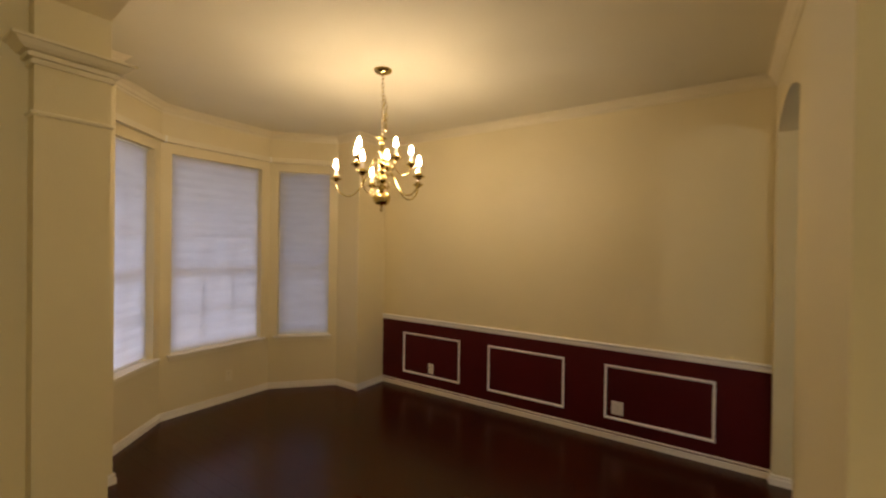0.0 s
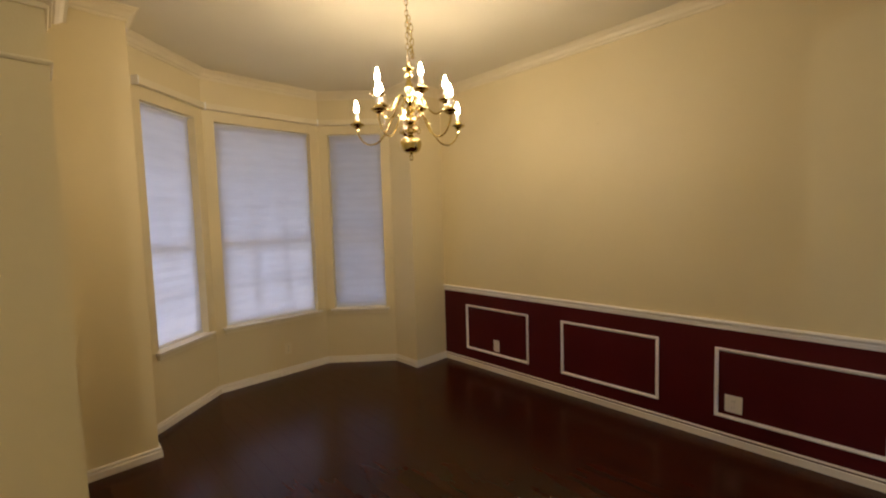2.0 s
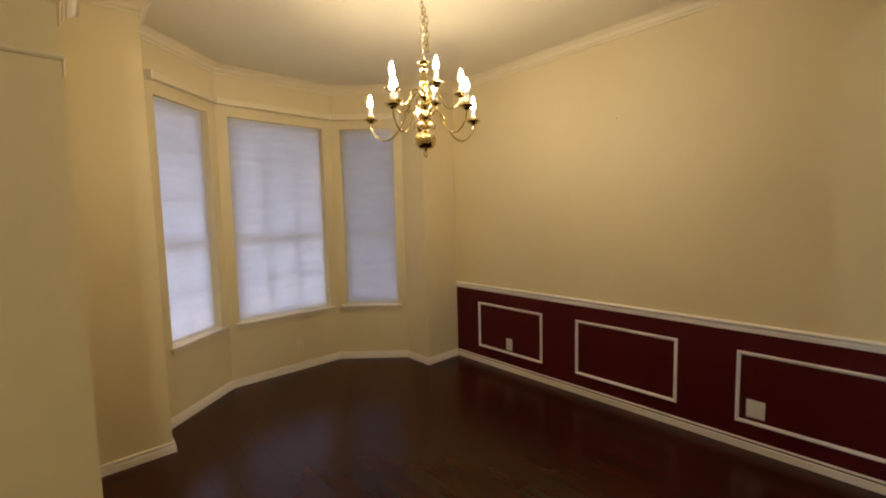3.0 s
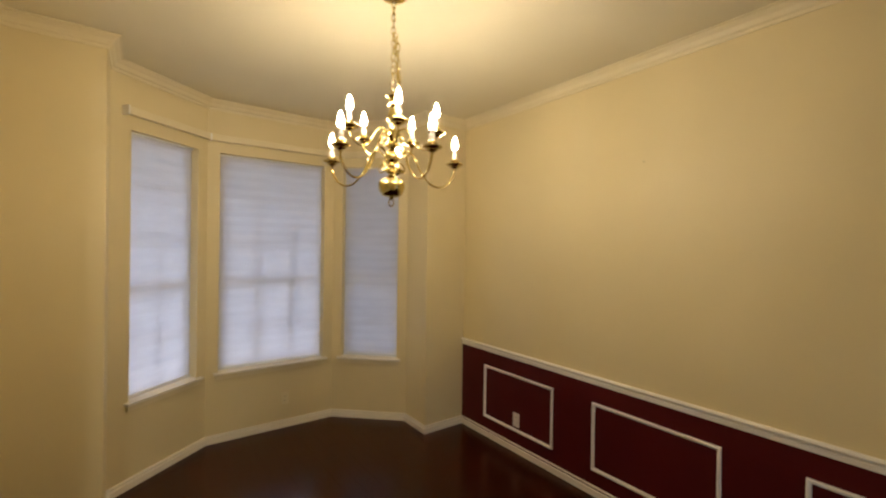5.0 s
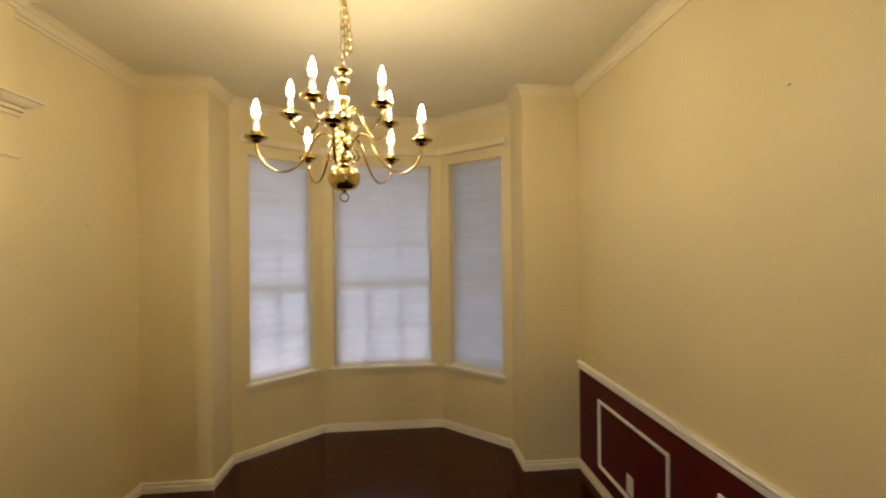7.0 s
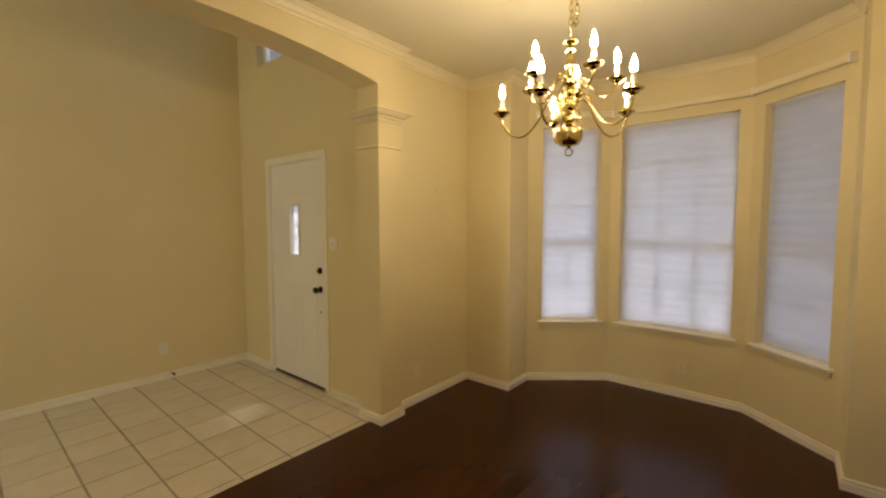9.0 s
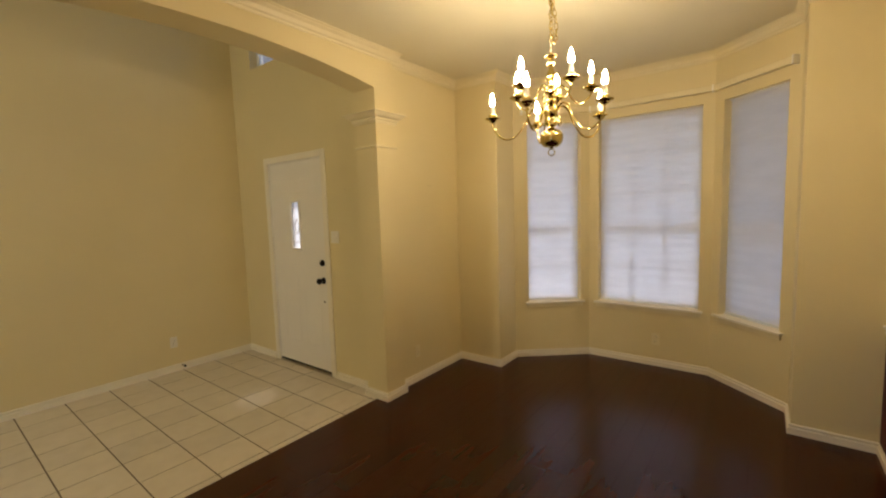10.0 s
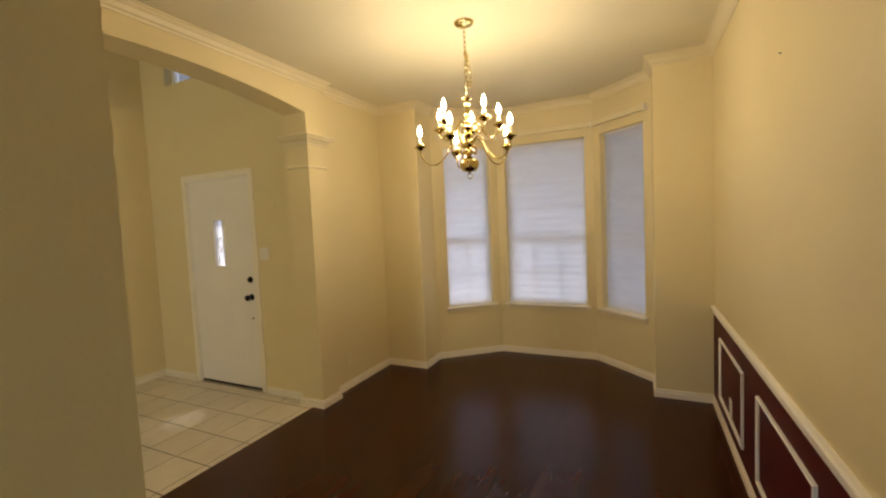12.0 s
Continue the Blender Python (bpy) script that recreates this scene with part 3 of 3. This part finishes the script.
    tier(5, UPPER_TURN, [(0.022, 0.240), (0.040, 0.266), (0.064, 0.270), (0.088, 0.240), (0.114, 0.194), (0.148, 0.172), (0.184, 0.188), (0.206, 0.214), (0.210, 0.232)], 0.210, 0.243, 0.0045,
         [(0.026, 0.238), (0.046, 0.228), (0.056, 0.208), (0.046, 0.194), (0.037, 0.202), (0.044, 0.210)])
    return th


LOWER_TURN, UPPER_TURN = radians(2), radians(50)
chandelier(-1.888, 2.183, 1.955, CEILING)

# ---------------------------------------------------------------- front door
door = thing("door_1", (0, 0, 0), "closed white painted front door with a small leaded lite and dark bronze hardware", "door", kind="structure")
DX = FOYER_W - 0.010
bm = bmesh.new()
LY0, LY1, LZ0, LZ1 = -0.715, -0.573, 1.244, 1.711
SY0, SY1, SZ0, SZ1 = DOOR_S + 0.022, DOOR_N - 0.022, 0.022, DOOR_TOP - 0.02
for y0, y1, z0, z1 in ((SY0, LY0, SZ0, SZ1), (LY1, SY1, SZ0, SZ1), (LY0, LY1, SZ0, LZ0), (LY0, LY1, LZ1, SZ1)):
    add_box(bm, (DX - 0.045, y0, z0), (DX, y1, z1))
part("slab", bm, DOORM, door)


def ring_on_door(y0, y1, z0, z1, w, h, x):
    """A raised mitred bead on a face that looks along +x."""
    b = bmesh.new()
    prof = [(0, 0), (0, h * 0.5), (w * 0.3, h), (w * 0.7, h), (w, h * 0.4), (w, 0)]
    cs = [(y0, z0, 1, 1), (y1, z0, -1, 1), (y1, z1, -1, -1), (y0, z1, 1, -1)]
    rings = [[b.verts.new((x + q, y + sy * o, z + sz * o)) for o, q in prof] for y, z, sy, sz in cs]
    for i in range(4):
        p, q = rings[i], rings[(i + 1) % 4]
        for j in range(len(prof)):
            k = (j + 1) % len(prof)
            b.faces.new((p[j], q[j], q[k], p[k]))
    return b


part("lite_frame", ring_on_door(LY0 - 0.02, LY1 + 0.02, LZ0 - 0.02, LZ1 + 0.02, 0.024, 0.012, DX), DOORM, door)
for y0, y1, z0, z1 in ((SY0 + 0.12, SY1 - 0.12, 1.80, 1.93), (SY0 + 0.12, SY0 + 0.40, 0.25, 0.95), (SY1 - 0.40, SY1 - 0.12, 0.25, 0.95)):
    part("panel_bead", ring_on_door(y0, y1, z0, z1, 0.02, 0.003, DX), DOORM, door)
pane = part("lite_glass", box((DX - 0.016, LY0, LZ0), (DX - 0.010, LY1, LZ1)), FROST, door, "textured leaded glass")
pane.visible_shadow = False
bm = bmesh.new()
for a, b in (((LY0 + 0.03, LZ0), (LY0 + 0.03, LZ1)), ((LY1 - 0.03, LZ0), (LY1 - 0.03, LZ1)), ((LY0, LZ0 + 0.06), (LY1, LZ0 + 0.06)), ((LY0, LZ1 - 0.06), (LY1, LZ1 - 0.06)), ((LY0 + 0.03, LZ0 + 0.22), ((LY0 + LY1) / 2, LZ0 + 0.30)), ((LY1 - 0.03, LZ0 + 0.22), ((LY0 + LY1) / 2, LZ0 + 0.30)), ((LY0 + 0.03, LZ0 + 0.22), ((LY0 + LY1) / 2, LZ0 + 0.14)), ((LY1 - 0.03, LZ0 + 0.22), ((LY0 + LY1) / 2, LZ0 + 0.14))):
    tube([(DX - 0.008, a[0], a[1]), (DX - 0.008, b[0], b[1])], 0.0035, 6, bm=bm)
part("lead_came", bm, STEEL, door)
bm = bmesh.new()
for y0, y1, z0, z1 in ((DOOR_S, DOOR_S + 0.02, 0, DOOR_TOP), (DOOR_N - 0.02, DOOR_N, 0, DOOR_TOP), (DOOR_S + 0.02, DOOR_N - 0.02, DOOR_TOP - 0.018, DOOR_TOP)):
    add_box(bm, (FOYER_W - FT + 0.001, y0, z0), (FOYER_W + 0.001, y1, z1))
part("door_frame", bm, DOORM, door)
bm = bmesh.new()
for y0, y1, z0, z1 in ((DOOR_S - 0.052, DOOR_S + 0.008, 0, DOOR_TOP + 0.052), (DOOR_N - 0.008, DOOR_N + 0.052, 0, DOOR_TOP + 0.052), (DOOR_S + 0.008, DOOR_N - 0.008, DOOR_TOP - 0.008, DOOR_TOP + 0.052)):
    add_box(bm, (FOYER_W - 0.001, y0, z0), (FOYER_W + 0.014, y1, z1), 0.003)
part("casing", bm, SKIRT, door, "cream painted door casing")
part("threshold", box((FOYER_W - FT, DOOR_S + 0.02, 0.0), (FOYER_W + 0.005, DOOR_N - 0.02, 0.014), 0.003), STEEL, door, "metal threshold")
part("sweep", box((DX - 0.046, SY0, 0.014), (DX + 0.004, SY1, 0.034), 0.002), RUBBER, door, "dark rubber door sweep")
KY = -0.245
for name, z, prof in (("deadbolt", 1.111, [(0.0, 0.0), (0.031, 0.0), (0.031, 0.008), (0.024, 0.014), (0.018, 0.018), (0.014, 0.030), (0.0, 0.032)]), ("door_knob", 0.938, [(0.0, 0.0), (0.032, 0.0), (0.031, 0.006), (0.016, 0.012), (0.012, 0.026), (0.018, 0.034), (0.028, 0.044), (0.030, 0.056), (0.024, 0.066), (0.0, 0.070)])):
    bm = turned(prof, 20)
    bm.transform(Matrix.Translation((DX, KY, z)) @ Matrix.Rotation(radians(90), 4, "Y"))
    smooth(part(name, bm, BLACK, door, "dark bronze " + name.replace("_", " ")))
bm = turned([(0.0, 0.0), (0.010, 0.0), (0.008, 0.004), (0.0, 0.005)], 12)
bm.transform(Matrix.Translation((DX, -0.247, 0.729)) @ Matrix.Rotation(radians(90), 4, "Y"))
part("bolt_plug", bm, BLACK, door)
for z in (0.32, 1.10, 1.80):
    bm = bmesh.new()
    tube([(FOYER_W - 0.038, SY0 - 0.004, z - 0.05), (FOYER_W - 0.038, SY0 - 0.004, z + 0.05)], 0.007, 10, bm=bm)
    add_box(bm, (FOYER_W - 0.046, SY0 - 0.016, z - 0.048), (FOYER_W - 0.0435, SY0 + 0.02, z + 0.048))
    part("hinge", bm, STEEL, door)

# high window over the door
win = thing("window_4", (0, 0, 0), "white framed high window above the front door", "window", kind="structure")
bm = bmesh.new()
for y0, y1, z0, z1 in ((HIGH_S, HIGH_S + 0.05, HIGH_Z0, HIGH_Z1), (HIGH_N - 0.05, HIGH_N, HIGH_Z0, HIGH_Z1), (HIGH_S + 0.05, HIGH_N - 0.05, HIGH_Z0, HIGH_Z0 + 0.05), (HIGH_S + 0.05, HIGH_N - 0.05, HIGH_Z1 - 0.05, HIGH_Z1), ((HIGH_S + HIGH_N) / 2 - 0.02, (HIGH_S + HIGH_N) / 2 + 0.02, HIGH_Z0 + 0.05, HIGH_Z1 - 0.05)):
    add_box(bm, (FOYER_W - 0.13, y0, z0), (FOYER_W - 0.08, y1, z1))
part("window_frame", bm, VINYL, win)
pane = part("pane", box((FOYER_W - 0.108, HIGH_S + 0.04, HIGH_Z0 + 0.04), (FOYER_W - 0.104, HIGH_N - 0.04, HIGH_Z1 - 0.04)), GLASS, win)
pane.visible_shadow = False


# wide window at the end of the hall, behind the walk
hall_win = thing("window_5", (0, 0, 0), "white framed window at the far end of the hall", "window", kind="structure")
HX = HALL_E + 0.07
bm = bmesh.new()
mid_y = (HALL_S0 + HALL_S1) / 2
for y0, y1, z0, z1 in ((HALL_S0, HALL_S0 + 0.05, HALL_Z0, HALL_Z1), (HALL_S1 - 0.05, HALL_S1, HALL_Z0, HALL_Z1), (HALL_S0 + 0.05, HALL_S1 - 0.05, HALL_Z0, HALL_Z0 + 0.05), (HALL_S0 + 0.05, HALL_S1 - 0.05, HALL_Z1 - 0.05, HALL_Z1), (mid_y - 0.02, mid_y + 0.02, HALL_Z0 + 0.05, HALL_Z1 - 0.05)):
    add_box(bm, (HX, y0, z0), (HX + 0.05, y1, z1))
part("window_frame", bm, VINYL, hall_win)
for y0, y1 in ((HALL_S0 + 0.04, mid_y - 0.01), (mid_y + 0.01, HALL_S1 - 0.04)):
    pane = part("pane", box((HX + 0.022, y0, HALL_Z0 + 0.04), (HX + 0.026, y1, HALL_Z1 - 0.04)), GLASS, hall_win)
    pane.visible_shadow = False
part("window_sill", box((HALL_E - 0.04, HALL_S0 - 0.03, HALL_Z0 - 0.02), (HALL_E + 0.068, HALL_S1 + 0.03, HALL_Z0 + 0.002)), TRIM, hall_win)


# fill lamp high in the foyer, added out of view to brighten the door wall
lamp = thing("foyer_fill_lamp", (HALL_E, -0.75, 2.5), "unseen fill lamp added to brighten the foyer, a glowing dome on a brass plate", "wall lamp")
m = Matrix.Rotation(radians(-90), 4, "Y")
bm = turned([(0.0, 0.03), (0.15, 0.03), (0.16, 0.02), (0.16, 0.0), (0.0, 0.0)], 28)
bm.transform(m)
smooth(part("back_plate", bm, BRASS, lamp))
bm = turned([(0.0, 0.13), (0.06, 0.125), (0.11, 0.105), (0.14, 0.07), (0.148, 0.03), (0.0, 0.03)], 28)
bm.transform(m)
smooth(part("fill_dome", bm, FILL_GLOW, lamp, "glowing dome of the added fill lamp"))


# ---------------------------------------------------------------- plates, nails, door stop
def outlet(name, label, m, toggle=False, paint=None, half=0.035):
    """A wall plate that faces -y at the pose m."""
    th = thing(name, (0, 0, 0), label, "light switch" if toggle else "outlet")
    bm = box((-half, -0.006, -0.057), (half, 0.0, 0.057), 0.003)
    paint = paint or PLATE
    part("cover_plate", bm, paint, th)
    if toggle:
        for x in (-0.023, 0.023):
            part("toggle", box((x - 0.005, -0.016, -0.012), (x + 0.005, -0.006, 0.004), 0.001), PLATE, th)
    else:
        for z in (-0.02, 0.02):
            bm = turned([(0.0, 0.0), (0.0165, 0.0), (0.0165, 0.002), (0.0, 0.0022)], 16)
            bm.transform(Matrix.Translation((0, -0.006, z)) @ Matrix.Rotation(radians(90), 4, "X"))
            socket = part("socket", bm, paint, th)
            bm = bmesh.new()
            add_box(bm, (-0.0075, -0.0088, z - 0.004), (-0.0055, -0.008, z + 0.005))
            add_box(bm, (0.0055, -0.0088, z - 0.004), (0.0075, -0.008, z + 0.004))
            part("slot", bm, RUBBER, socket)
    for z in (0,) if not toggle else (-0.03, 0.03):
        bm = turned([(0.0, 0.0), (0.003, 0.0), (0.002, 0.001), (0.0, 0.001)], 8)
        bm.transform(Matrix.Translation((0, -0.006, z)) @ Matrix.Rotation(radians(90), 4, "X"))
        part("screw", bm, STEEL, th)
    th.matrix_basis = m
    return th


outlet("wall_outlet", "almond duplex outlet in the burgundy wainscot", pose(-2.53, NORTH - 0.006, 0.265))
outlet("wall_outlet", "almond duplex outlet at the edge of a wainscot panel", pose(-0.595, NORTH - 0.006, 0.272), half=0.048)
outlet("wall_outlet", "cream painted outlet low on the bay wall", pose(BAY_W, 2.313, 0.263, 0, 0, 90), paint=PAINTED)
outlet("wall_outlet", "cream painted outlet low on the dining room wall", pose(-2.527, SOUTH, 0.279, 0, 0, 180), paint=PAINTED)
outlet("wall_outlet", "white duplex outlet low on the foyer wall", pose(-1.313, FOYER_S, 0.305, 0, 0, 180))
outlet("light_switch", "white double toggle switch on the wall beside the front door", pose(FOYER_W, -0.022, 1.365, 0, 0, 90), True, half=0.058)


def nail(label, m):
    bm = turned([(0.0, -0.004), (0.0015, -0.004), (0.0015, 0.005), (0.0032, 0.006), (0.0032, 0.008), (0.0, 0.009)], 10)
    bm.transform(Matrix.Rotation(radians(90), 4, "X"))
    ob = part("nail", bm, BLACK)
    tagged(ob, label, "nail")
    ob.matrix_basis = m


nail("small dark nail in the cream wall above the wainscot", pose(-1.496, NORTH, 2.212))
nail("small dark nail in the wall beside the front door", pose(FOYER_W, 0.157, 1.795, 0, 0, 90))
nail("small dark nail in the cream dining room wall", pose(-2.785, SOUTH, 1.82, 0, 0, 180))

stop = thing("door_stop", (-1.373, FOYER_S + 0.014, 0.050), "small door stop with a dark rubber tip on the foyer baseboard", "door stop", turn=180)
bm = turned([(0.0, 0.0), (0.012, 0.0), (0.012, 0.004), (0.005, 0.006), (0.005, 0.055), (0.0, 0.055)], 12)
bm.transform(Matrix.Rotation(radians(90), 4, "X"))
part("stem", bm, STEEL, stop)
bm = turned([(0.0, 0.05), (0.011, 0.05), (0.012, 0.066), (0.009, 0.07), (0.0, 0.07)], 12)
bm.transform(Matrix.Rotation(radians(90), 4, "X"))
part("rubber_tip", bm, RUBBER, stop)

# ---------------------------------------------------------------- ground outside
structure(part("ground", box((-400, -400, -0.4), (400, 400, -0.2)), CONCRETE), "pale concrete and ground outside the house", "ground")
structure(part("porch", box((-4.0, -2.2, -0.2), (FOYER_W - 0.002, 0.49, -0.03)), CONCRETE), "concrete porch slab before the front door", "porch")

# houses around: one seen through the high window, one unseen, added to darken the bay
def added_house(label, at, turn, half, eaves, ridge):
    th = thing("added_house", at, label, "house", turn=turn)
    part("wall", box((-half, -4, 0), (half, 4, eaves)), CONCRETE, th)
    bm = bmesh.new()
    add_prism(bm, [(-half - 0.5, -4.6, eaves - 0.1), (-half - 0.5, 4.6, eaves - 0.1), (-half - 0.5, 0, ridge)], (2 * half + 1, 0, 0))
    part("roof", bm, SLATE, th, "dark slate roof")


added_house("distant dusky house across the street", (-13.0, -19.0, -0.2), -35, 6, 7.5, 12.5)
# out of view, put here only to dim the right bay window
added_house("unseen house added beside the bay to block sky light from its right window", (-10.5, 9.5, -0.2), 50, 5, 5.6, 8.5)

# ---------------------------------------------------------------- floors
bm = bmesh.new()
add_prism(bm, [(x, y, -0.14) for x, y in ((EAST, NORTH), *room[1:8], (WEST, WOOD_EDGE), (EAST, WOOD_EDGE))], (0, 0, 0.134))
add_prism(bm, [(x, y, -0.14) for x, y in ((EAST, WOOD_EDGE), (HALL_E, WOOD_EDGE), (HALL_E, HALL_N), (EAST, HALL_N))], (0, 0, 0.134))
floor = structure(part("floor", bm, WOODGAP), "dark brown wood plank floor with a soft sheen", "floor")


def west_end(y):
    """How far west the boards of a row reach."""
    if y < BAY_S or y > BAY_N:
        return WEST - 0.03
    t = min(1.0, min(y - BAY_S, BAY_N - y) / (BAY_A - BAY_S))
    return BAY_K + (BAY_W - BAY_K) * t - 0.08


rng = random.Random(4)
ROW = 0.121
y = WOOD_EDGE
row = 0
plank_mesh = {}


def plank_data(length, width, material, thick=0.006, bev=0.00015):
    key = (round(length, 3), round(width, 3), material.name)
    if key not in plank_mesh:
        bm = bmesh.new()
        a, b = length / 2, width / 2
        lo = [bm.verts.new(c) for c in ((-a, -b, -thick), (a, -b, -thick), (a, b, -thick), (-a, b, -thick))]
        mid = [bm.verts.new((c[0], c[1], -bev)) for c in ((-a, -b), (a, -b), (a, b), (-a, b))]
        hi = [bm.verts.new((c[0], c[1], 0)) for c in ((-a + bev, -b + bev), (a - bev, -b + bev), (a - bev, b - bev), (-a + bev, b - bev))]
        bm.faces.new(hi)
        for p, q in ((lo, mid), (mid, hi)):
            for i in range(4):
                bm.faces.new((p[i], p[(i + 1) % 4], q[(i + 1) % 4], q[i]))
        me = bpy.data.meshes.new("plank")
        bmesh.ops.recalc_face_normals(bm, faces=bm.faces)
        bm.to_mesh(me)
        bm.free()
        me.materials.append(material)
        plank_mesh[key] = me
    return plank_mesh[key]


while y < HALL_N:
    wide = min(ROW, HALL_N - y) if y > NORTH else ROW
    start = EAST + 0.02 if y > NORTH else west_end(y + ROW / 2)
    x = -5.15 + (0.0, 0.45, 0.82, 0.2, 0.61)[row % 5]
    while x < HALL_E - 0.06:
        length = rng.choice((0.75, 0.9, 1.05, 1.2))
        x0, x1 = max(x, start), min(x + length, HALL_E - 0.002)
        if x1 - x0 > 0.05:
            ob = new("plank", plank_data(x1 - x0 - 0.0008, wide - 0.0008, WOOD))
            ob.parent = floor
            ob.matrix_basis = Matrix.Translation(((x0 + x1) / 2, y + wide / 2, 0)) @ Matrix.Rotation(rng.uniform(-0.0002, 0.0002), 4, "X")
        x = x1
    y += ROW
    row += 1

foyer_floor = structure(part("floor_foyer", box((FOYER_W - 0.14, FOYER_S - 0.1, -0.14), (HALL_E + 0.1, WOOD_EDGE - 0.001, -0.0015)), GROUT), "cream ceramic tile floor of the foyer with dark grout", "floor")
TP, TX, TY = 0.315, -1.69, 0.168
k = -2
for i in range(-2, 16):
    for j in range(-8, 2):
        x0, x1 = TX + i * TP + 0.004, TX + (i + 1) * TP - 0.004
        y0, y1 = TY + j * TP + 0.0035, TY + (j + 1) * TP - 0.0035
        x0, y0, y1 = max(x0, FOYER_W - 0.02), max(y0, FOYER_S - 0.01), min(y1, WOOD_EDGE - 0.002)
        if x1 - x0 < 0.02 or y1 - y0 < 0.02:
            continue
        ob = new("tile", plank_data(x1 - x0, y1 - y0, TILE, 0.004, 0.0010))
        ob.parent = foyer_floor
        ob.matrix_basis = Matrix.Translation(((x0 + x1) / 2, (y0 + y1) / 2, rng.uniform(-0.0004, 0.0003)))
